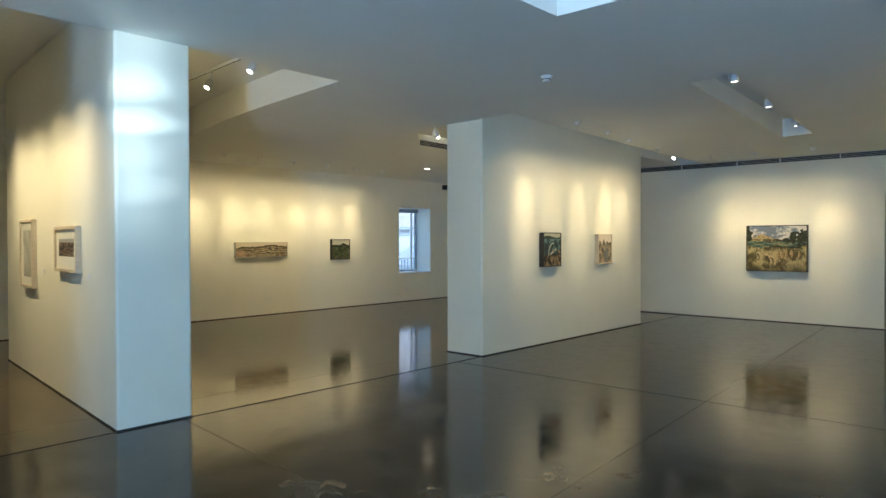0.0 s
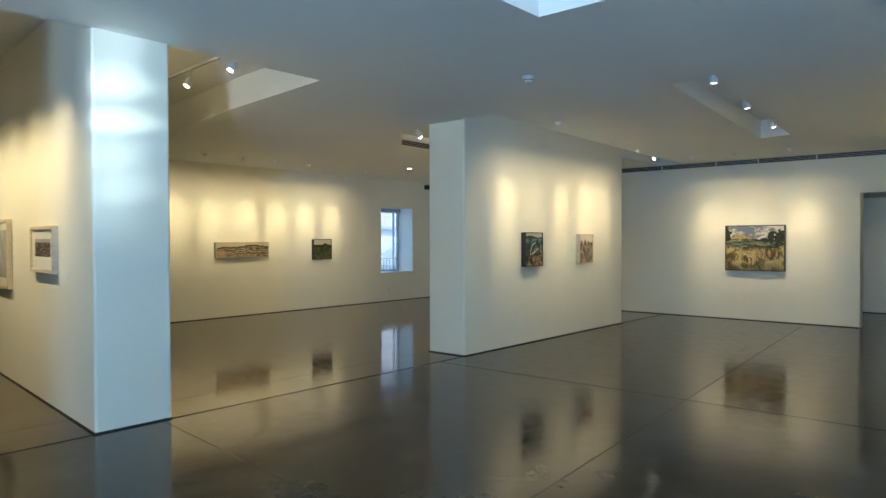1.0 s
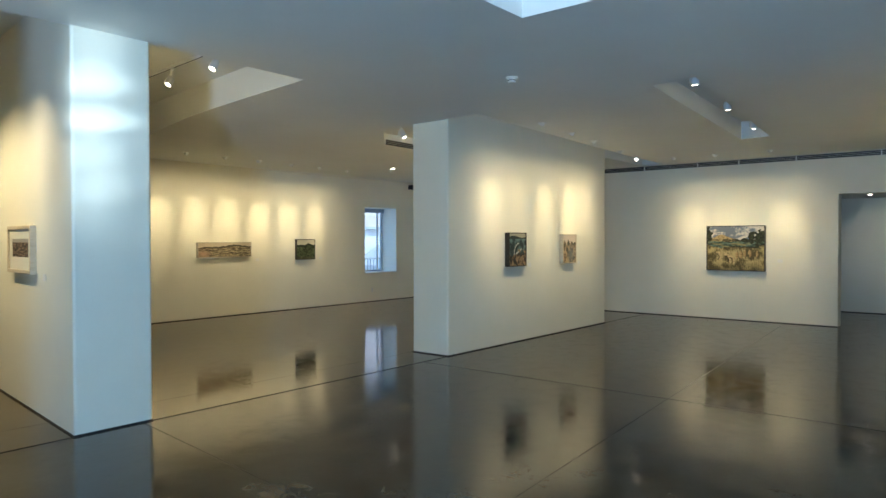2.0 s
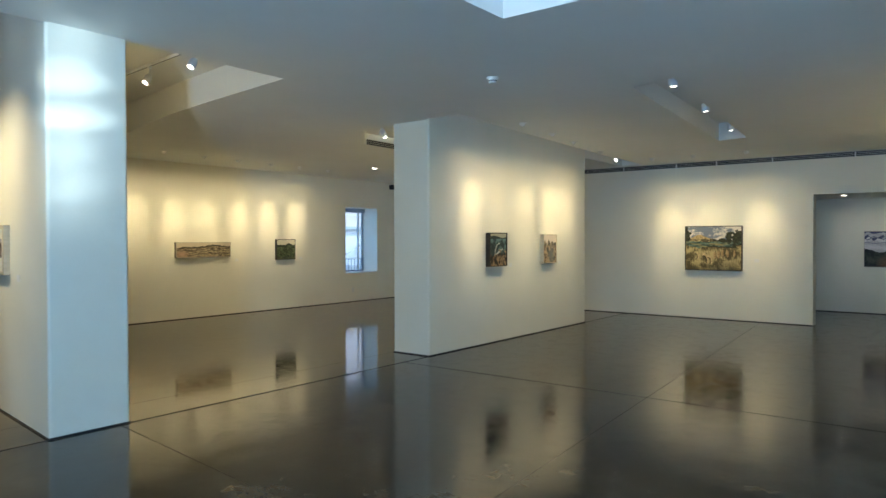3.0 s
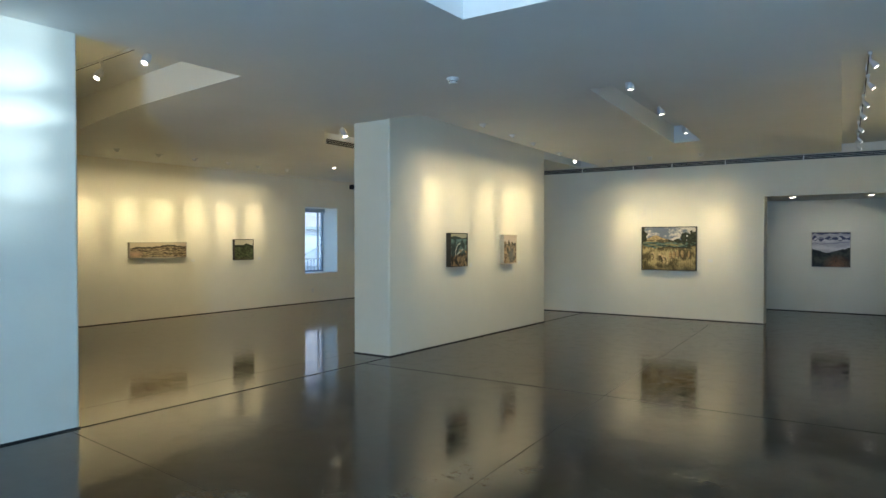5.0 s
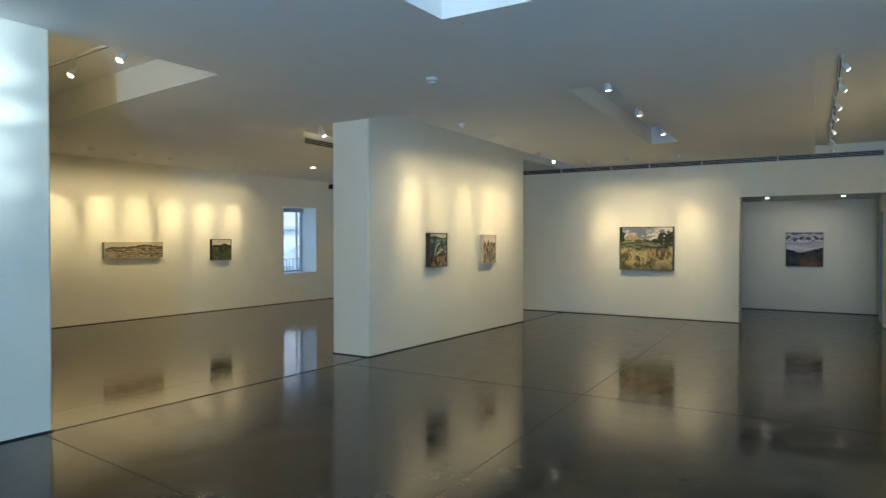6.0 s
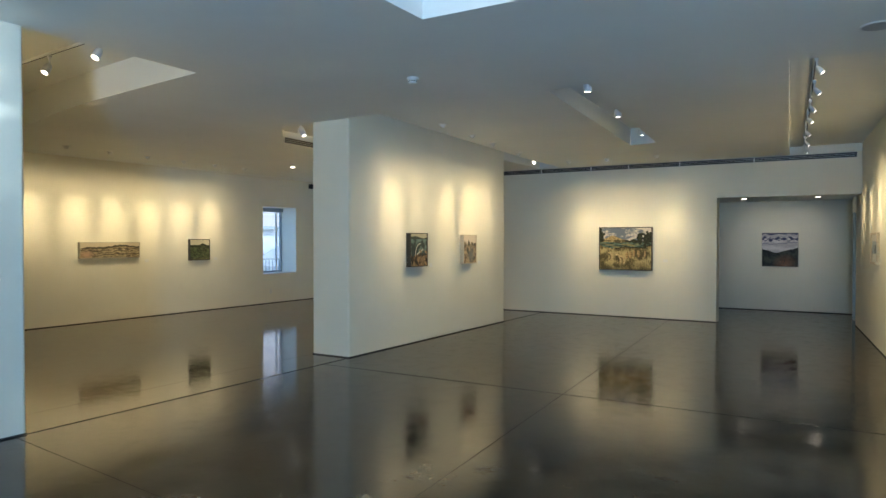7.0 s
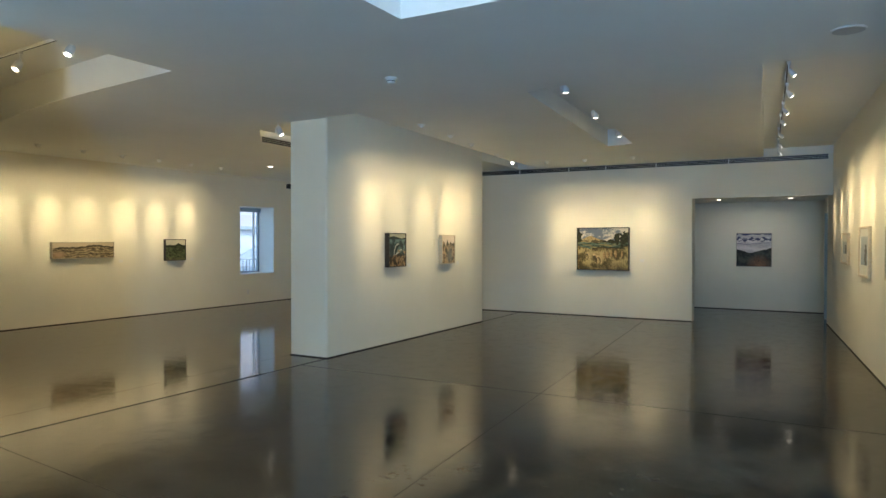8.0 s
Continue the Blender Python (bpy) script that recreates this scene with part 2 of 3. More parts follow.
def perforated_ceiling():
    pts = [Vector((x, y)) for x in np.arange(-12.9, 2.3, 0.8) for y in np.arange(-5.2, 14.4, 0.8)]
    edges = []
    for poly, _ in HOLES:
        base = len(pts)
        fine = []
        for (x0, y0), (x1, y1) in zip(poly, poly[1:] + poly[:1]):
            n = max(1, int(math.hypot(x1 - x0, y1 - y0) / 0.6))
            fine += [Vector((x0 + (x1 - x0) * k / n, y0 + (y1 - y0) * k / n)) for k in range(n)]
        pts += fine
        edges += [(base + i, base + (i + 1) % len(fine)) for i in range(len(fine))]
    vs, _, fs, *_ = geometry.delaunay_2d_cdt(pts, edges, [], 0, 1e-4)
    bm = bmesh.new()
    made = [bm.verts.new((v.x, v.y, ceiling_z(v.y, v.x))) for v in vs]
    for f in fs:
        cx, cy = sum(vs[i].x for i in f) / 3, sum(vs[i].y for i in f) / 3
        if not any(inside(cx, cy, poly) for poly, _ in HOLES):
            bm.faces.new([made[i] for i in f])
    for v in [v for v in bm.verts if not v.link_faces]:
        bm.verts.remove(v)
    for poly, top in HOLES:
        for (x0, y0), (x1, y1) in zip(poly, poly[1:] + poly[:1]):
            n = max(1, int(math.hypot(x1 - x0, y1 - y0) / 0.6))
            for k in range(n):
                a = (x0 + (x1 - x0) * k / n, y0 + (y1 - y0) * k / n)
                b = (x0 + (x1 - x0) * (k + 1) / n, y0 + (y1 - y0) * (k + 1) / n)
                bm.faces.new([bm.verts.new(p) for p in ((*a, ceiling_z(a[1], a[0])), (*b, ceiling_z(b[1], b[0])), (*b, top_z(poly, top, b[1])), (*a, top_z(poly, top, a[1])))])
        if poly is not ROOFLIGHT:
            bm.faces.new([bm.verts.new((x, y, top_z(poly, top, y))) for x, y in poly])
    bmesh.ops.remove_doubles(bm, verts=bm.verts, dist=0.0005)
    return bm


setting(finish("ceiling", perforated_ceiling(), CEILING), "white plaster ceiling with light wells and lamp slots", "ceiling")

# ---------------------------------------------------------------- baseboards: dark strips that stand for the shade in a recessed foot
def strip(name, a, b, out, h=0.014, d=0.005):
    (x0, y0), (x1, y1) = a, b
    ox, oy = out
    ob = finish(name, prism([(x0, y0), (x1, y1), (x1 + ox * d, y1 + oy * d), (x0 + ox * d, y0 + oy * d)], 0.0005, h), BASE)
    return setting(ob, "thin dark strip in place of the shaded gap at the wall's foot", "baseboard")


for a, b, out in (((XL, YB), (XL, YR), (1, 0)), ((XL, YR), (-2.26, YR), (0, -1)), ((XM, 2.37), (XM, 3.04), (1, 0)),
                  ((-10.5, 2.83), (XM, 2.37), (-0.1, -1)), ((XM, 7.25), (XM, 12.045), (1, 0)), ((-6.504, 7.25), (XM, 7.25), (0, -1)),
                  ((right_x(YB), YB), (right_x(14.925), 14.925), (-1, -0.09)), ((-3.4, YF), (0.0, YF), (0, -1)), ((0.0, 15.9), (0.0, YF), (-1, 0))):
    strip("baseboard", a, b, out)


# ---------------------------------------------------------------- window with deep reveal
def window():
    x, y0, y1, z0, z1 = XL - 0.52, 12.173, 13.345, 0.735, 2.43
    thing = tagged(new("window_1"), "aluminium-framed window in a deep plaster reveal", "window", kind="structure")
    bm = bmesh.new()
    box(x - 0.05, y0, z0, x, y0 + 0.05, z1, bm), box(x - 0.05, y1 - 0.05, z0, x, y1, z1, bm)
    box(x - 0.05, y0 + 0.05, z0, x, y1 - 0.05, z0 + 0.05, bm), box(x - 0.05, y0 + 0.05, z1 - 0.05, x, y1 - 0.05, z1, bm)
    part("window_frame", bm, ALU, thing)
    part("mullion", box(x - 0.045, y1 - 0.20, z0 + 0.05, x - 0.005, y1 - 0.16, z1 - 0.05), METAL_WHITE, thing, "white-painted slim mullion")
    part("blind_cassette", box(x + 0.002, y0 + 0.01, z1 - 0.11, x + 0.07, y1 - 0.01, z1 - 0.004), ALU, thing, "grey rolled-up blind cassette", 0.006)
    for a, b in ((y0 + 0.05, y1 - 0.20), (y1 - 0.16, y1 - 0.05)):
        pane = part("pane", box(x - 0.03, a, z0 + 0.05, x - 0.022, b, z1 - 0.05), GLASS, thing, "clear glass pane")
        pane.visible_shadow = False
    part("window_sill", box(x + 0.001, y0 + 0.002, z0, XL + 0.008, y1 - 0.002, z0 + 0.012), METAL_WHITE, thing, "white painted sill", 0.003)


window()

ROOF_RED = textured("clay_roof", (0.42, 0.30, 0.27), (0.52, 0.38, 0.34), (0.7, 0.9), 2, 20)
RENDER_WALL = textured("outside_render", (0.72, 0.72, 0.73), (0.82, 0.81, 0.80), (0.8, 0.9), 0.8, 20)
RENDER_PINK = textured("pink_render", (0.66, 0.56, 0.56), (0.74, 0.64, 0.63), (0.8, 0.9), 0.8, 20)
PORCH_WHITE = textured("porch_paint", (0.80, 0.80, 0.80), (0.86, 0.86, 0.85), (0.6, 0.7), 1.5, 20)
SOIL = textured("outside_ground", (0.20, 0.19, 0.17), (0.30, 0.28, 0.25), (0.8, 0.95), 0.3, 6)

ground = finish("ground", box(-300, -300, -0.6, 300, 300, -0.25), SOIL)
setting(ground, "pale paved ground outside the windows", "ground")


def railing():
    thing = tagged(new("balcony_railing"), "grey metal balcony railing outside the window", "railing")
    x = XL - 1.5
    part("top_rail", box(x - 0.025, 10.5, 1.03, x + 0.025, 18.0, 1.07), ALU, thing)
    part("bottom_rail", box(x - 0.02, 10.5, 0.10, x + 0.02, 18.0, 0.13), ALU, thing)
    first = part("baluster", lathe([(0.011, -0.25), (0.011, 1.03)], 8), ALU, thing)
    first.location = (x, 10.6, 0)
    for k in range(1, 60):
        o = new("baluster", first.data)
        o.parent, o.location = thing, (x, 10.6 + 0.125 * k, 0)


railing()


def neighbour_house():
    thing = tagged(new("neighbour_house"), "pale house with a pinkish upper storey and white porch", "house")
    part("wall", box(-27, 14, -0.25, -21, 34, 2.02), RENDER_WALL, thing, "pale rendered ground floor")
    part("upper_wall", box(-27, 14, 2.14, -20.9, 34, 5.2), RENDER_PINK, thing, "pale pink upper storey")
    part("string_course", box(-27, 14, 2.02, -20.78, 34, 2.14), ALU, thing, "grey string course")
    part("cladding_line", box(-20.9, 14, 2.62, -20.88, 34, 2.65), RENDER_WALL, thing, "pale horizontal trim")
    bm = bmesh.new()
    sec = [(19.4, 0.0), (23.4, 0.0), (23.4, 0.75), (21.6, 1.55), (19.4, 0.55)]
    ends = [[bm.verts.new((x, y, z)) for y, z in sec] for x in (-20.9, -19.2)]
    bm.faces.new(ends[0]), bm.faces.new(ends[1][::-1])
    for i in range(5):
        j = (i + 1) % 5
        bm.faces.new((ends[0][i], ends[1][i], ends[1][j], ends[0][j]))
    part("porch", bm, PORCH_WHITE, thing, "white gabled porch")
    bm = bmesh.new()
    sec = [(-27.6, 5.1), (-20.3, 5.1), (-24, 7.0)]
    ends = [[bm.verts.new((x, y, z)) for x, z in sec] for y in (13.5, 34.5)]
    bm.faces.new(ends[0]), bm.faces.new(ends[1][::-1])
    for i in range(3):
        j = (i + 1) % 3
        bm.faces.new((ends[0][i], ends[1][i], ends[1][j], ends[0][j]))
    part("roof", bm, ROOF_RED, thing)


neighbour_house()


# ---------------------------------------------------------------- paintings
def mix(a, b, f):
    f = min(1.0, max(0.0, f))
    return tuple(p + (q - p) * f for p, q in zip(a, b))


def nz(u, v, s, seed=0.0):
    return noise.fractal(Vector((u * s + seed, v * s - seed, seed * 1.7)), 1.0, 2.0, 4)


def strokes(u, v, seed):
    return noise.noise(Vector((u * 26 + seed, v * 60, seed))) * 0.5 + noise.noise(Vector((u * 70, v * 34 + seed, 3 + seed))) * 0.35


def art_harvest(u, v):
    """Straw field with bent sheaves, a teal middle ground, dark trees and a cloudy sky."""
    s = strokes(u, v, 1.0)
    hill = 0.70 + 0.10 * math.exp(-((u - 0.26) / 0.16) ** 2) + 0.02 * nz(u, 0, 7, 2)
    bank = 0.655 + 0.02 * nz(u, 0, 9, 6)
    field = 0.50 + 0.10 * max(0.0, 0.35 - u) / 0.35 + 0.09 * max(0.0, u - 0.62) / 0.38 - 0.03 * math.sin(u * 9.0) + 0.025 * nz(u, 0, 8, 4)
    if v > hill:
        cloud = nz(u * 0.8, v * 1.6, 5, 5) + 0.25 * (u - 0.4) - 0.7 * (v - 0.85)
        c = mix((0.17, 0.20, 0.25), (0.66, 0.60, 0.54), 0.40 + 1.9 * cloud + 0.9 * nz(u, v * 1.4, 13, 15) + 0.9 * s)
    elif v > bank:
        if u < 0.5:
            c = mix((0.26, 0.17, 0.07), (0.58, 0.45, 0.24), 0.5 + 1.5 * s)
        else:
            c = mix((0.03, 0.03, 0.02), (0.14, 0.13, 0.08), 0.4 + 1.4 * s)
        if abs(v - bank - 0.03) < 0.025 + 0.03 * nz(u, 0, 14, 8):
            c = mix(c, (0.03, 0.03, 0.018), 0.8)
    elif v > field:
        fold = math.sin((v * 62 - 14 * u) + 5 * nz(u, v, 3, 7))
        c = mix((0.03, 0.05, 0.035), (0.16, 0.23, 0.18), 0.45 + 0.35 * fold + 1.0 * s)
        c = mix(c, (0.30, 0.26, 0.12), max(0.0, nz(u * 0.8, v * 3, 6, 23)) * 1.6)
        if v - field < 0.02 and u > 0.3:
            c = (0.02, 0.02, 0.013)
    else:
        blade = noise.noise(Vector((u * 60 + 8 * v, v * 9, 2.0)))
        c = mix((0.11, 0.085, 0.035), (0.52, 0.41, 0.20), 0.36 + 0.8 * blade + 1.2 * nz(u, v, 7, 9) + 0.8 * s)
        c = mix(c, (0.07, 0.06, 0.03), (0.20 - v) * 3.2 + 0.3 * nz(u, v, 7, 19))
    for cx, cz, r, side in ((0.32, 0.21, 0.15, 1), (0.40, 0.20, 0.13, 1), (0.18, 0.30, 0.10, 1)):
        d = math.hypot((u - cx) / 0.62, v - cz) + 0.012 * nz(u, v, 12, cx)
        if abs(d - r) < 0.024 and (u - cx) * side > -0.02 and v > cz - 0.07:
            c = mix((0.30, 0.19, 0.07), (0.72, 0.57, 0.32), 0.6 + 1.3 * s)
        elif -0.052 < d - r < -0.024 and (u - cx) * side > 0 and v > cz - 0.07:
            c = mix(c, (0.05, 0.035, 0.015), 0.75)
    for cx, cz in ((0.53, 0.33), (0.60, 0.35), (0.67, 0.36), (0.76, 0.38), (0.88, 0.39)):
        d = math.hypot((u - cx) / 0.026, (v - cz) / 0.085) + 0.5 * nz(u, v, 12, cx * 9)
        if d < 1.0:
            c = mix((0.22, 0.13, 0.05), (0.58, 0.40, 0.20), 0.5 + 1.5 * s + 10 * (cx - u))
        elif d < 1.35 and u > cx:
            c = mix(c, (0.05, 0.04, 0.02), 0.6)
    trees = min(math.hypot((u - 0.79) / 0.05, (v - 0.75) / 0.12), math.hypot((u - 0.93) / 0.09, (v - 0.74) / 0.17),
                math.hypot((u - 0.02) / 0.06, (v - 0.78) / 0.17), math.hypot((u - 0.68) / 0.06, (v - 0.68) / 0.04)) + 0.75 * nz(u, v, 11, 3)
    if trees < 1.12:
        c = mix((0.012, 0.014, 0.008), (0.08, 0.085, 0.04), 0.35 + 1.3 * s)
    return c


def art_strata(u, v):
    """Long pale landscape of a plain, its folds drawn in dark brown."""
    s = strokes(u * 3, v, 2.0)
    ridge = 0.58 + 0.22 * min(1.0, u * 2.6) + 0.06 * math.sin(u * 11.0 + 0.4) + 0.05 * nz(u * 2.5, 0, 6, 1)
    if v > ridge:
        return mix((0.50, 0.43, 0.33), (0.66, 0.57, 0.43), 0.5 + s)
    depth = (ridge - v) / max(0.1, ridge)
    c = mix((0.12, 0.095, 0.06), (0.42, 0.345, 0.23), 0.55 + 1.1 * nz(u * 4, v * 1.5, 4, 6) + 0.7 * s)
    line = math.sin(30 * depth ** 0.8 + 3.2 * nz(u * 4, v, 2.2, 4) + 5 * u)
    if line > 0.45 + 0.9 * nz(u * 5, v, 4, 17):
        c = mix(c, (0.05, 0.04, 0.028), 0.75)
    if depth < 0.14 and u > 0.03:
        c = mix(c, (0.05, 0.045, 0.03), 0.85)
    blush = math.hypot((u - 0.10) / 0.14, (v - 0.22) / 0.30)
    return mix(c, (0.46, 0.31, 0.22), (1.0 - blush) * 1.3)


def art_hill(u, v):
    """Green hill with a small dark peak under a cream sky."""
    s = strokes(u, v, 3.0)
    ridge = 0.74 + 0.10 * max(0.0, 1 - abs(u - 0.66) / 0.20) + 0.02 * nz(u, 0, 8, 1)
    if v > ridge:
        return mix((0.52, 0.48, 0.37), (0.64, 0.59, 0.46), 0.5 + s)
    c = mix((0.032, 0.04, 0.022), (0.10, 0.125, 0.065), 0.45 + 1.2 * nz(u, v * 2, 6, 4) + 0.6 * s)
    if abs(nz(u * 1.2 + 0.4 * v, v * 2.4, 4, 11)) < 0.05 and v < 0.62:
        c = mix(c, (0.24, 0.25, 0.14), 0.7)
    if ridge - v < 0.10:
        c = mix(c, (0.025, 0.032, 0.02), 0.8)
    return mix(c, (0.20, 0.16, 0.10), (0.16 - v) * 3.0 + 0.3 * s)


def art_coast(u, v):
    """Teal falls with white flashes over brown rocks, a cream sky strip above."""
    s = strokes(u, v, 4.0)
    if v > 0.90 + 0.03 * math.sin(u * 6):
        return mix((0.46, 0.42, 0.30), (0.60, 0.55, 0.40), 0.5 + s)
    if v > 0.84:
        return mix((0.012, 0.018, 0.014), (0.06, 0.08, 0.06), 0.5 + s)
    w = nz(u, v, 5, 12)
    if v > 0.38 + 0.25 * w + 0.12 * (u - 0.5):
        c = mix((0.02, 0.035, 0.035), (0.15, 0.23, 0.22), 0.45 + 1.6 * w + 0.9 * s)
        arc = math.hypot((u - 0.62) / 0.9, v - 0.34)
        if abs(arc - 0.36 - 0.03 * nz(u, v, 6, 3)) < 0.016 and u < 0.6 or abs(v - 0.36 - 0.35 * (u - 0.35) - 0.05 * w) < 0.03 and 0.38 < u < 0.78:
            c = mix((0.40, 0.43, 0.40), (0.66, 0.66, 0.60), 0.6 + s)
        return c
    return mix((0.025, 0.018, 0.01), (0.36, 0.24, 0.14), 0.40 + 1.6 * nz(u, v, 9, 2) + 0.7 * s)


def art_meadow(u, v):
    """Pale pink sky over ochre bushes with a grey-green pool."""
    s = strokes(u, v, 5.0)
    top = 0.74 + 0.12 * nz(u, 0, 6, 3) + 0.05 * nz(u, 0, 16, 9)
    if v > top:
        return mix((0.60, 0.50, 0.41), (0.70, 0.61, 0.51), 0.5 + s)
    c = mix((0.07, 0.055, 0.035), (0.48, 0.34, 0.21), 0.45 + 1.7 * nz(u, v, 7, 5) + 0.7 * s)
    if top - v < 0.20:
        c = mix(c, (0.09, 0.085, 0.06), 0.55 + s)
    return mix(c, (0.15, 0.17, 0.16), (0.45 - math.hypot((u - 0.62) * 1.2, v - 0.28)) * 2.4)


def art_mountain(u, v):
    """Banded pale clouds with dark blue scribbles over a black valley and a rust slope."""
    s = strokes(u, v, 6.0)
    ridge = 0.52 - 0.12 * min(1.0, u / 0.38) + 0.26 * max(0.0, u - 0.38) + 0.015 * nz(u, 0, 9, 2)
    if v > ridge:
        c = mix((0.40, 0.39, 0.43), (0.66, 0.64, 0.66), 0.5 + 0.9 * math.sin(v * 26 + 2 * nz(u, v, 3, 3)) * 0.4 + s)
        wave = 0.035 * math.sin(u * 19) + 0.05 * nz(u, 0, 9, 8)
        if abs(v - 0.84 - wave) < 0.026 + 0.02 * math.sin(u * 33) or abs(v - 0.80 + wave) < 0.012 or v > 0.965 + wave * 0.5:
            c = mix((0.035, 0.04, 0.10), (0.10, 0.11, 0.19), 0.5 + s)
        elif abs(v - 0.68 - 0.12 * (u - 0.3) ** 2 - 0.4 * wave) < 0.010:
            c = mix(c, (0.16, 0.16, 0.24), 0.8)
        return c
    c = mix((0.014, 0.016, 0.012), (0.06, 0.062, 0.045), 0.45 + 1.1 * nz(u, v, 7, 8) + 0.5 * s)
    return mix(c, (0.24, 0.11, 0.05), (0.36 - math.hypot((u - 0.66) * 0.9, v - 0.04)) * 3.2 * (0.7 + 1.2 * s))


def art_etching(u, v):
    """Small dark brown etching."""
    s = strokes(u * 1.5, v * 1.5, 7.0)
    if v > 0.80:
        return mix((0.36, 0.34, 0.33), (0.46, 0.44, 0.41), 0.5 + s)
    return mix((0.035, 0.03, 0.028), (0.30, 0.22, 0.17), 0.35 + 1.3 * nz(u, v * 1.5, 8, 6) + 0.6 * s)


def art_mist(u, v):
    """Tall faint grey drawing."""
    s = strokes(u, v, 8.0)
    c = mix((0.50, 0.49, 0.44), (0.36, 0.35, 0.31), 0.5 + 1.2 * nz(u * 2, v * 0.7, 4, 6) + 0.3 * s)
    return mix(c, (0.20, 0.17, 0.13), (0.30 - v) * 2)


def art_tower(u, v):
    """Blue-grey study with a dark upright form."""
    s = strokes(u, v, 9.0)
    c = mix((0.26, 0.31, 0.34), (0.44, 0.46, 0.45), v + 0.4 * nz(u, v, 5, 4) + 0.2 * s)
    if 0.55 < u + 0.1 * nz(u, v, 6, 1) < 0.85 and v < 0.72:
        c = mix((0.03, 0.035, 0.035), (0.12, 0.11, 0.09), 0.5 + s)
    return c


PAINT = material("artist_paint", (1, 1, 1), 0.5)
tone = PAINT.node_tree.nodes.new("ShaderNodeVertexColor")
tone.layer_name = "paint"
wire(PAINT, tone, "Color", PAINT.node_tree.nodes["Principled BSDF"], "Base Color")
weave = add(PAINT, "ShaderNodeTexNoise", Scale=180.0, Detail=3.0)
ridge_bump = add(PAINT, "ShaderNodeBump", Strength=0.25, Distance=0.002)
wire(PAINT, weave, "Fac", ridge_bump, "Height")
wire(PAINT, ridge_bump, "Normal", PAINT.node_tree.nodes["Principled BSDF"], "Normal")


def painted(w, h, y, art, parent, label):
    """A painted sheet of w by h at depth y, facing -y."""
    nu, nv = max(24, int(w * 190)), max(24, int(h * 190))
    verts, cols = [], []
    for j in range(nv + 1):
        for i in range(nu + 1):
            u, v = i / nu, j / nv
            verts.append(((u - 0.5) * w, y, (v - 0.5) * h))
            c = art(u, v)
            grey = sum(c) / 3
            cols += [max(0.0, 1.06 * (grey + 1.06 * (k - grey)) - 0.012) for k in c] + [1.0]
    faces = [(j * (nu + 1) + i, j * (nu + 1) + i + 1, (j + 1) * (nu + 1) + i + 1, (j + 1) * (nu + 1) + i) for j in range(nv) for i in range(nu)]
    me = bpy.data.meshes.new("picture")
    me.from_pydata(verts, [], faces)
    me.color_attributes.new("paint", "FLOAT_COLOR", "POINT").data.foreach_set("color", cols)
    me.materials.append(PAINT)
    ob = new("picture", me)
    ob.parent = parent
    return tagged(ob, label)


def framed(x, y, z, yaw, w, h, depth, bar, frame_mat, art, label, category="painting", board=0.0, board_low=None, sheet=""):
    """A framed picture hung flat on a wall; x, y, z is the middle of its back."""
    thing = tagged(new("framed_picture" if board else "painting"), label, category, group="pictures on the gallery walls")
    thing.matrix_world = pose(x, y, z, 0, 0, yaw)
    bm = bmesh.new()
    a, b = w / 2, h / 2
    for x0, x1, z0, z1 in ((-a, -a + bar, -b, b), (a - bar, a, -b, b), (-a + bar, a - bar, b - bar, b), (-a + bar, a - bar, -b, -b + bar)):
        box(x0, -depth, z0, x1, -0.002, z1, bm)
    bmesh.ops.bevel(bm, geom=list(bm.edges), offset=min(0.003, bar * 0.2), segments=1, affect="EDGES")
    part("frame", bm, frame_mat, thing)
    part("backing", box(-a + bar, -depth * 0.6, -b + bar, a - bar, -depth * 0.3, b - bar), MAT_BOARD, thing)
    low = board if board_low is None else board_low
    iw, ih = w - 2 * bar - 2 * board, h - 2 * bar - board - low
    if board:
        bm = bmesh.new()
        ia, top, bot = iw / 2, b - bar - board, -b + bar + low
        f = -depth * 0.6 - 0.004
        for x0, x1, z0, z1 in ((-a + bar, -ia, -b + bar, b - bar), (ia, a - bar, -b + bar, b - bar), (-ia, ia, top, b - bar), (-ia, ia, -b + bar, bot)):
            box(x0, f, z0, x1, -depth * 0.6 - 0.0005, z1, bm)
        part("mat_board", bm, MAT_BOARD, thing, "cream mat board")
        pic = painted(iw, ih, -depth * 0.6 - 0.002, art, thing, sheet)
        pic.location.z = (low - board) / 2
    else:
        painted(iw, ih, -depth * 0.86, art, thing, sheet)
    return thing


EAST = 90
framed(XL, 8.083, 1.398, EAST, 1.268, 0.315, 0.07, 0.012, GREY_WOOD, art_strata, "long narrow ink landscape of a plain in a pale thin frame", sheet="pale sketch with dark ink lines")
framed(XL, 10.213, 1.377, EAST, 0.545, 0.470, 0.07, 0.014, DARK_WOOD, art_hill, "small square green hill painting in a dark frame", sheet="green hill under a pale sky")
framed(XM, 8.875, 1.450, EAST, 0.49, 0.525, 0.085, 0.014, DARK_WOOD, art_coast, "teal and brown coast painting in a deep black frame", sheet="teal water with white flashes")
framed(XM, 10.535, 1.440, EAST, 0.475, 0.505, 0.075, 0.014, PALE_WOOD, art_meadow, "ochre meadow painting in a deep pale wood frame", sheet="ochre bushes under a pink sky")
framed(-4.026, YR, 1.420, 0, 1.10, 0.890, 0.075, 0.016, DARK_WOOD, art_harvest, "large harvest field painting in a thin black frame", sheet="straw field, dark trees and clouds")
framed(-1.400, YF, 1.380, 0, 0.745, 0.768, 0.05, 0.010, GREY_WOOD, art_mountain, "square painting of clouds over a dark valley", sheet="streaked clouds over dark hills")
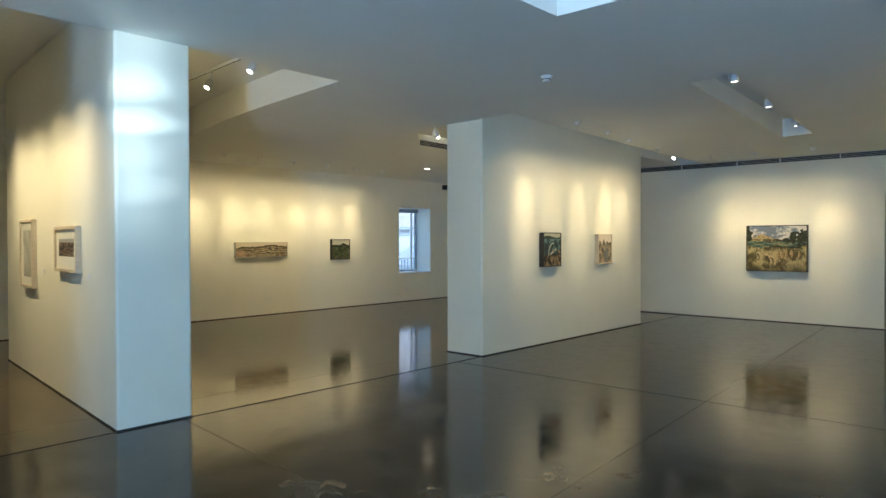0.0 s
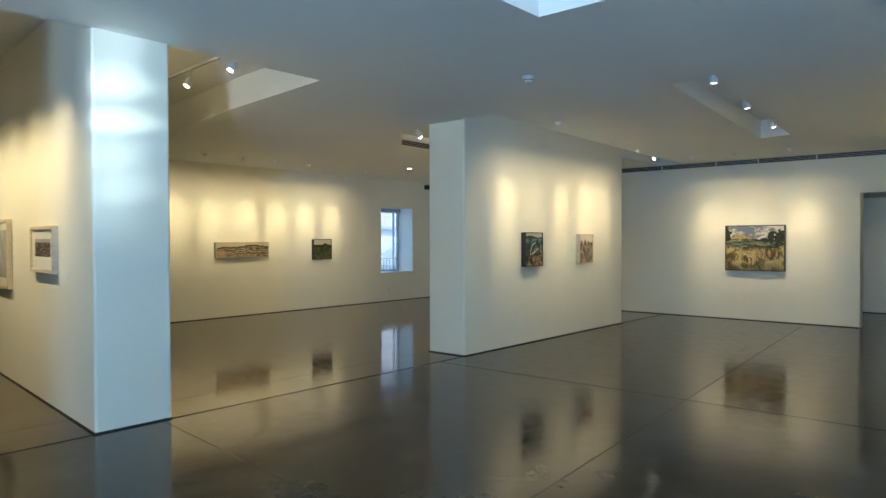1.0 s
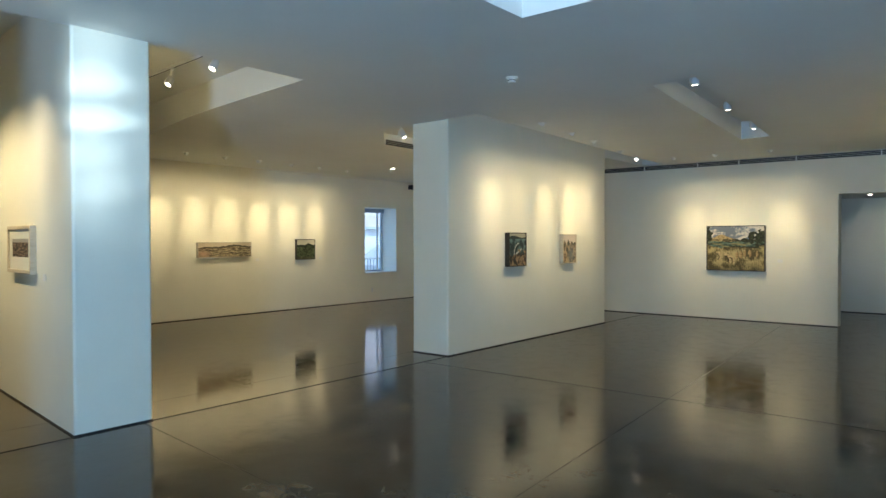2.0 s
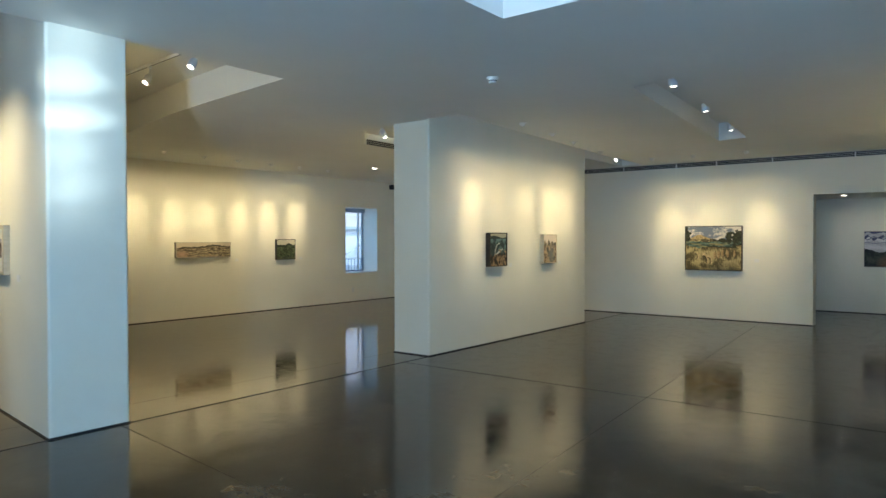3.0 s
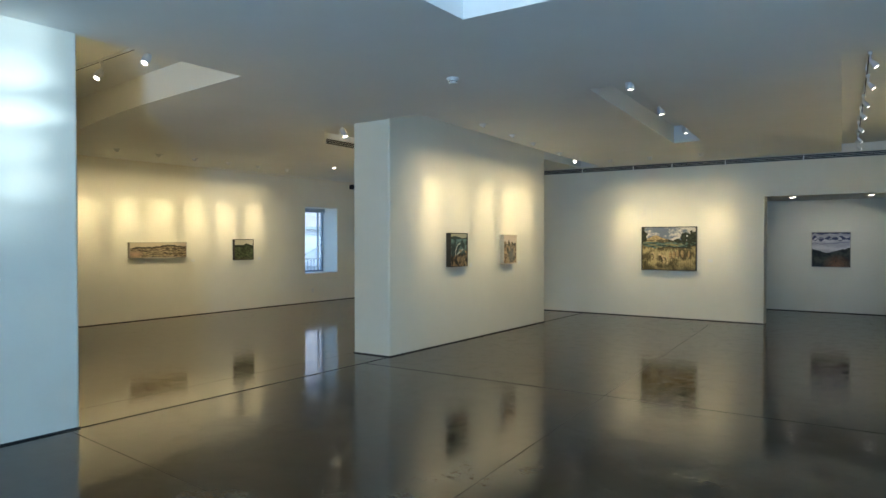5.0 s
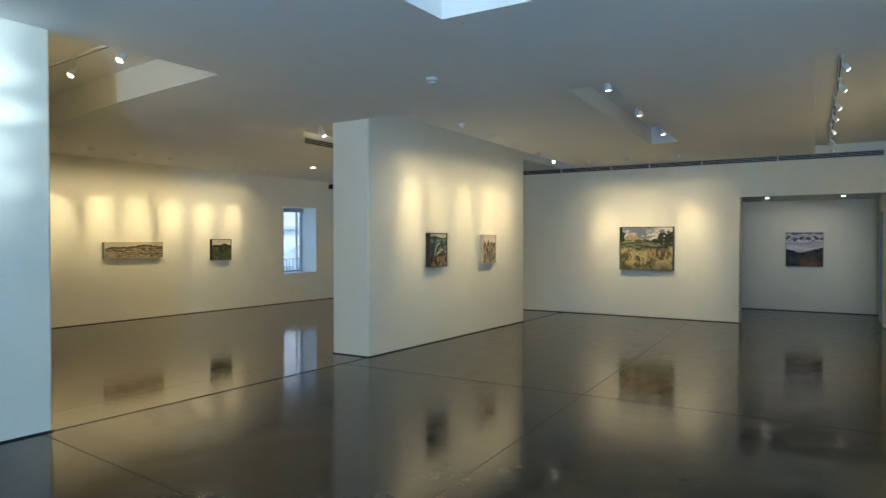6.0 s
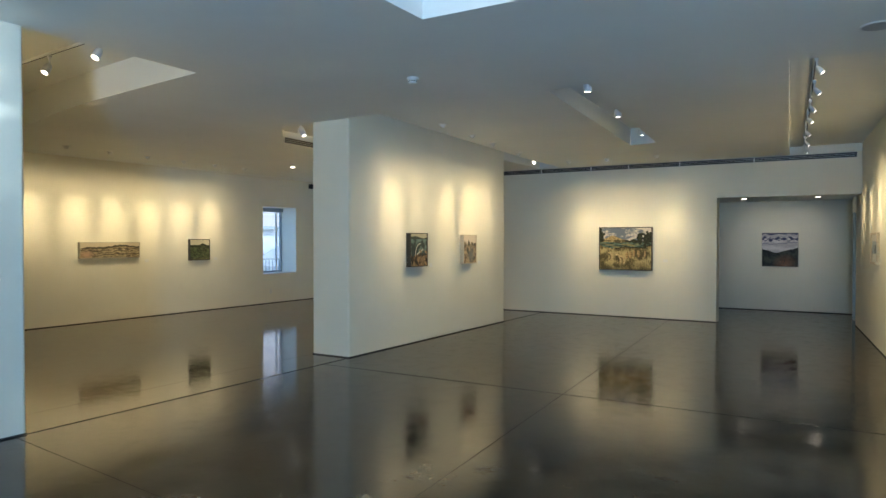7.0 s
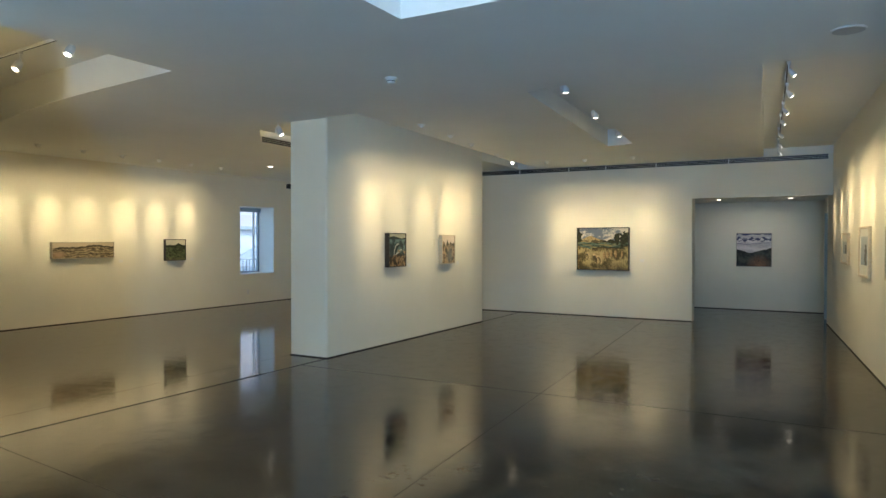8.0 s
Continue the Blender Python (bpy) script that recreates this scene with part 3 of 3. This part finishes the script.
SKEW = -5.65
framed(-9.06, 2.686, 1.458, SKEW, 0.665, 0.80, 0.055, 0.035, PALE_WOOD, art_mist, "tall faint drawing in a pale wood frame", "picture", 0.09, sheet="faint grey drawing")
framed(-7.29, 2.512, 1.526, SKEW, 0.83, 0.455, 0.055, 0.035, PALE_WOOD, art_etching, "small brown etching with wide mat in a pale frame", "picture", 0.09, 0.12, sheet="dark brown etching")
EASTSKEW = -90 + 5.18
for y, z, w, h, art, label in ((12.13, 1.48, 0.70, 0.475, art_tower, "small blue-grey study in a pale wood frame"),
                               (10.245, 1.46, 0.80, 0.655, art_tower, "tall blue-grey study in a pale wood frame"),
                               (8.36, 1.47, 0.78, 0.58, art_mist, "pale grey drawing in a pale wood frame")):
    framed(right_x(y), y, z, EASTSKEW, w, h, 0.04, 0.03, PALE_WOOD, art, label, "picture", 0.10, 0.13, sheet="blue-grey study" if art is art_tower else "faint grey drawing")

PAPER = material("label_paper", (0.80, 0.79, 0.75), 0.8)
for x, y, z, yaw in ((-3.226, YR, 1.184, 0), (XM, 9.333, 1.195, EAST), (XM, 11.0, 1.19, EAST), (XL, 8.912, 1.165, EAST), (XL, 10.70, 1.165, EAST), (-8.42, 2.622, 1.27, SKEW), (-6.62, 2.443, 1.28, SKEW)):
    card = finish("wall_label", box(-0.045, -0.004, -0.03, 0.045, -0.0005, 0.03), PAPER)
    card.matrix_world = pose(x, y, z, 0, 0, yaw)
    tagged(card, "small white caption card on the plaster wall", "label", "caption cards")

# ---------------------------------------------------------------- lamps and ceiling fittings
def aim(eye, target, power, spread=44, blend=0.75, color=WARM, radius=0.03):
    return lamp("spot_beam", "SPOT", look(eye, target), power, color, spot_size=spread, blend=blend, radius=radius)


def spot_thing(label, stem=0.10, length=0.15, radius=0.042):
    """A track spot: origin at the ceiling, head below, lens down its -z."""
    thing = tagged(new("track_spotlight"), label, "spotlight", "track spotlights")
    part("adapter", box(-0.017, -0.022, -0.034, 0.017, 0.022, 0.0), METAL_WHITE, thing, "", 0.004)
    part("stem", lathe([(0.009, -0.03 - stem), (0.009, -0.03)], 10), METAL_WHITE, thing)
    head = part("head", lathe([(radius * 0.55, 0.0), (radius * 0.8, -0.012), (radius, -0.05), (radius, -length), (radius * 0.92, -length), (radius * 0.9, -length + 0.01)], 24), METAL_WHITE, thing)
    head.location = (0, 0, -0.03 - stem + 0.02)
    part("yoke", box(-radius - 0.008, -0.012, -0.075, -radius - 0.002, 0.012, 0.0), METAL_WHITE, thing).location = (0, 0, -0.03 - stem)
    lens = part("lens", lathe([(radius * 0.56, -length + 0.004), (radius * 0.56, -length - 0.001)], 24), LED, head, "glowing lens")
    return thing, head


def put_spot(x, y, z, target, power, spread=44, blend=0.75, stem=0.10, label="white cylindrical track spotlight, lit", radius=0.042, length=0.15):
    thing, head = spot_thing(label, stem, length, radius)
    thing.matrix_world = pose(x, y, z)
    pivot = Vector((x, y, z - 0.01 - stem))
    turn = (Vector(target) - pivot).to_track_quat("-Z", "Y")
    head.rotation_euler = turn.to_euler()
    eye = pivot + (Vector(target) - pivot).normalized() * (length + 0.01)
    if power:
        aim(eye, target, power, spread, blend)
    return thing


def track(x0, y0, x1, y1, z, label="white lighting track on the ceiling"):
    d = Vector((x1 - x0, y1 - y0, 0))
    thing = tagged(new("lighting_track"), label, "lighting track")
    thing.matrix_world = pose((x0 + x1) / 2, (y0 + y1) / 2, z, 0, 0, math.degrees(math.atan2(d.y, d.x)))
    part("rail", box(-d.length / 2, -0.018, -0.03, d.length / 2, 0.018, 0.0), METAL_WHITE, thing, "", 0.003)
    part("conductor_slot", box(-d.length / 2 + 0.02, -0.006, -0.0315, d.length / 2 - 0.02, 0.006, -0.0305), BLACK, thing, "dark conductor slot")
    return thing


def wash(eye, target, core, skirt, spread=33, tall=1.35):
    """The beam of one wall washer: a narrow core in a wide soft skirt."""
    if core:
        beam = aim(eye, target, core, spread, 1.0, radius=0.025)
        beam.matrix_world = beam.matrix_world @ Matrix.Diagonal((1.0, tall, 1.0, 1.0))
    if skirt:
        aim(eye, (target[0], target[1], target[2] - 0.35), skirt, 104, 1.0, radius=0.025)


# left well
track(-10.2, 4.55, -6.2, 4.24, TOP)
put_spot(-7.86, 4.36, TOP - 0.03, (-7.75, 3.35, 1.9), 95, 110, 1.0, stem=0.10, radius=0.045, length=0.125)
put_spot(-6.76, 4.28, TOP - 0.03, (-6.65, 3.25, 1.9), 60, 110, 1.0, stem=0.10, radius=0.045, length=0.125)
# track in front of the partition
track(-9.9, 1.70, -6.4, 1.36, ceiling_z(1.5))
for x in (-9.596, -8.705, -7.729, -6.841):
    y = 2.37 - 0.099 * (x - XM)
    thing, head = spot_thing("white cylindrical track spotlight, lit", 0.05)
    thing.matrix_world = pose(x, y - 1.05, ceiling_z(1.5) - 0.03)
    head.rotation_euler = (radians(42), 0, 0)
    wash((x, y - 0.93, ceiling_z(1.5) - 0.24), (x, y, 1.85), 9, 36, 28, 2.2)


def eyeball(x, y, z, target, core, skirt, spread, lit=False):
    """A recessed adjustable ceiling light, tilted to the wall."""
    thing = tagged(new("recessed_wall_washer"), "round recessed wall-washer light in the white ceiling", "downlight", "recessed wall washers")
    thing.location = (x, y, z)
    part("trim_ring", lathe([(0.070, 0.001), (0.070, -0.004), (0.052, -0.006)], 28), METAL_WHITE, thing)
    turn = (Vector(target) - Vector((x, y, z))).to_track_quat("-Z", "Y").to_matrix().to_4x4()
    snout = part("snout", lathe([(0.040, 0.03), (0.040, -0.035), (0.034, -0.036), (0.032, -0.028)], 24, turn), METAL_WHITE, thing, "short tilted barrel")
    if lit:
        part("lens", lathe([(0.030, -0.0365), (0.030, -0.039)], 20, turn), LED, snout, "glowing lens")
    if core:
        wash(Vector((x, y, z)) + (Vector(target) - Vector((x, y, z))).normalized() * 0.075, target, core, skirt, spread)


# along the window wall
for y in (6.609, 7.408, 8.170, 8.980, 9.747, 10.556):
    eyeball(XL + 1.12, y, ceiling_z(y, XL + 1.12), (XL, y, 1.92), 42, 16, 29)
# slot west of the free-standing wall, its lamps turned to that wall's far face
put_spot(-7.33, 7.90, 3.42, (-6.504, 8.05, 1.6), 90, 80, 1.0, stem=0.06)
# three unseen spots, added so that the bounce here warms the left room
for y in (9.2, 10.5, 11.8):
    put_spot(-7.45, y, 3.42, (-6.504, y, 1.6), 270 if y == 10.5 else 0, 90, 1.0, stem=0.06)
# along the free-standing wall
for (x, y), ty, core, skirt in zip(((-4.946, 8.23), (-5.03, 9.228), (-5.122, 10.116), (-5.241, 11.39), (-5.45, 12.60)),
                                   (8.247, 8.956, 9.795, 10.64, 11.258), (42, 16, 33, 42, 31), (20, 16, 17, 20, 16)):
    eyeball(x, y, ceiling_z(y), (XM, ty, 2.1), 0, 0, 30, y > 12)
    wash((XM + 1.05, ty, 3.14), (XM, ty, 1.92), core, skirt, 30, 1.5)
# slot over the middle of the room
for x, y in ((-2.52, 7.30), (-2.69, 9.00), (-2.855, 10.81)):
    put_spot(x, y, 3.46, (x, y + 0.3, 0), 24, 70, stem=0.08, radius=0.045, length=0.12, label="white cylindrical downlight in a ceiling slot")
for x, core in ((-4.86, 47), (-4.08, 29), (-3.14, 47)):
    eyeball(x, YR - 1.15, 3.17, (x, YR, 1.56), core, 18, 34)
# track along the side wall
side_track = track(-0.285, 7.2, -0.745, 13.8, top_z(SLOT_EAST, 0, 10.5))
side_track.matrix_world = side_track.matrix_world @ Matrix.Rotation(math.atan(EAST_FALL), 4, "Y")
for x, y in ((-0.255, 7.691), (-0.316, 8.682), (-0.406, 9.718), (-0.474, 10.519), (-0.556, 11.64), (-0.62, 12.70), (-0.68, 13.60)):
    top = top_z(SLOT_EAST, 0, y) - 0.03
    put_spot(x - 0.06, y, top, (right_x(y + 0.1), y + 0.1, 2.05), 56, 28, 1.0, stem=0.08, length=0.085, radius=0.027)
    if 8.0 < y < 12.0:
        aim((x, y, top - 0.17), (right_x(y), y, 1.5), 34, 92, 1.0)


def downlight(x, y, z, beam):
    thing = tagged(new("recessed_downlight"), "round recessed downlight in the white ceiling, lit", "downlight", "recessed downlights")
    thing.location = (x, y, z)
    bm = lathe([(0.075, 0.0), (0.075, -0.004), (0.055, -0.006)], 28)
    part("trim_ring", bm, METAL_WHITE, thing)
    part("lens", lathe([(0.05, -0.0065), (0.05, -0.008)], 24), LED, thing, "glowing lens")
    if beam:
        aim((x, y, z - 0.03), beam, 7, 70, 0.8, (1, 0.93, 0.82))


downlight(-10.39, 10.94, ceiling_z(10.94, -10.39), None)
downlight(-1.965, 15.53, 2.47, (-1.7, YF, 1.5))
downlight(-0.605, 15.56, 2.47, (-1.1, YF, 1.5))


def smoke_detector(x, y):
    z = ceiling_z(y)
    thing = tagged(new("smoke_detector"), "white round smoke detector on the ceiling", "smoke detector")
    thing.location = (x, y, z)
    part("base", lathe([(0.062, 0.0), (0.062, -0.02), (0.058, -0.024)], 28), METAL_WHITE, thing)
    part("sensor_cap", lathe([(0.046, -0.024), (0.046, -0.05), (0.038, -0.06), (0.02, -0.064)], 28), METAL_WHITE, thing)
    part("vent_band", lathe([(0.047, -0.034), (0.047, -0.042)], 28), BASE, thing, "dark vent band")


smoke_detector(-3.978, 6.002)

speaker = tagged(new("ceiling_speaker"), "flat grey round speaker grille in the ceiling", "speaker")
speaker.location = (0.166, 6.37, ceiling_z(6.37))
GRILLE_GREY = textured("perforated_grey", (0.46, 0.46, 0.45), (0.54, 0.54, 0.53), (0.5, 0.6), 200, 400, 0.2)
part("ring", lathe([(0.128, 0.002), (0.128, -0.006), (0.118, -0.008)], 36), METAL_WHITE, speaker)
part("grille", lathe([(0.116, -0.002), (0.116, -0.0095), (0.06, -0.011)], 36), GRILLE_GREY, speaker)


DIFFUSER_GREY = material("anodised_grey", (0.42, 0.42, 0.40), 0.45, 0.5)


def linear_diffuser(m, length, high, slots, label):
    """A slotted air outlet in the x-z plane, facing -y, lying from x = 0."""
    thing = tagged(new("linear_air_diffuser"), label, "air vent", "linear air diffusers")
    thing.matrix_world = m
    part("backing", box(0, -0.006, 0, length, -0.001, high), BLACK, thing, "black slot backing")
    pitch = high / slots
    for k in range(slots + 1):
        part("blade", box(0, -0.022, k * pitch - 0.004, length, -0.0065, k * pitch + 0.004), DIFFUSER_GREY, thing)
    return thing


high_diffuser = linear_diffuser(pose(-6.9, YR, 3.070), right_x(YR) + 6.82, 0.085, 3, "long black and grey slotted air diffuser high on the wall")
linear_diffuser(pose(-8.11, 8.36, ceiling_z(9.0) + 0.004, 0, 0, 93.5), 2.0, 0.086, 3, "short slotted air diffuser in the ceiling recess")

for x in (-5.90, -4.77, -3.97, -2.95, -1.60):
    part("hanger_clip", box(x + 6.9 - 0.008, -0.05, -0.02, x + 6.9 + 0.008, -0.0225, 0.075), METAL_WHITE, high_diffuser, "white hanger clip", 0.002)

outlet = tagged(new("wall_outlet"), "small white electrical outlet low on the wall", "outlet")
outlet.matrix_world = pose(XL, 12.428, 0.30, 0, 0, 90)
part("plate", box(-0.036, -0.006, -0.058, 0.036, -0.0005, 0.058), METAL_WHITE, outlet, "", 0.002)
for z in (-0.024, 0.024):
    part("socket", box(-0.014, -0.0085, z - 0.014, 0.014, -0.0062, z + 0.014), MAT_BOARD, outlet)

box_speaker = tagged(new("wall_speaker"), "small black loudspeaker high on the plaster wall", "speaker")
box_speaker.location = (XL, 13.90, 3.03)
part("cabinet", box(0.002, -0.08, -0.06, 0.13, 0.08, 0.06), BLACK, box_speaker, "", 0.006)
part("bracket", box(-0.0, -0.02, -0.02, 0.004, 0.02, 0.02), METAL_GREY, box_speaker)

# the jamb's blue daylight is put into the colour of an added door
DAYLIT_BLUE = textured("daylit_blue", (0.26, 0.36, 0.44), (0.31, 0.42, 0.50), (0.4, 0.5), 2, 30, 0.03)
door = tagged(new("daylit_door_1"), "added vestibule door, blue daylight put into its colour", "door", kind="structure")
part("leaf", box(0.004, 15.85, 0.008, 0.546, 15.893, 2.15), DAYLIT_BLUE, door, "", 0.003)
part("door_handle", lathe([(0.011, 0), (0.011, 0.12)], 12, pose(0.47, 15.85, 1.0, 90, 0, 0)), METAL_GREY, door, "satin lever handle")


# ---------------------------------------------------------------- roof light glazing over the ceiling opening
def roof_light():
    thing = tagged(new("roof_light"), "glazed roof light with slim white bars", "roof light", kind="structure")
    for k in range(5):
        x = -2.94 + 0.86 * k
        part("glazing_bar", box(x - 0.02, 1.4, 5.0, x + 0.02, 4.585, 5.06), METAL_WHITE, thing)
    for k in range(4):
        pane = part("pane", box(-2.92 + 0.86 * k, 1.42, 5.02, -2.10 + 0.86 * k, 4.565, 5.028), GLASS, thing)
        pane.visible_shadow = False


roof_light()
setting(finish("roof", prism([(XL - 0.6, YB - 0.3), (2.6, YB - 0.3), (2.6, 1.3), (XL - 0.6, 1.3)], 3.96, 4.06), CEILING), "flat roof slab", "roof")
setting(finish("roof", prism([(XL - 0.6, 4.7), (2.6, 4.7), (2.6, 17.4), (XL - 0.6, 17.4)], 3.96, 4.06), CEILING), "flat roof slab", "roof")
setting(finish("roof", prism([(XL - 0.6, 1.3), (-3.0, 1.3), (-3.0, 4.7), (XL - 0.6, 4.7)], 3.96, 4.06), CEILING), "flat roof slab", "roof")
setting(finish("roof", prism([(0.6, 1.3), (2.6, 1.3), (2.6, 4.7), (0.6, 4.7)], 3.96, 4.06), CEILING), "flat roof slab", "roof")
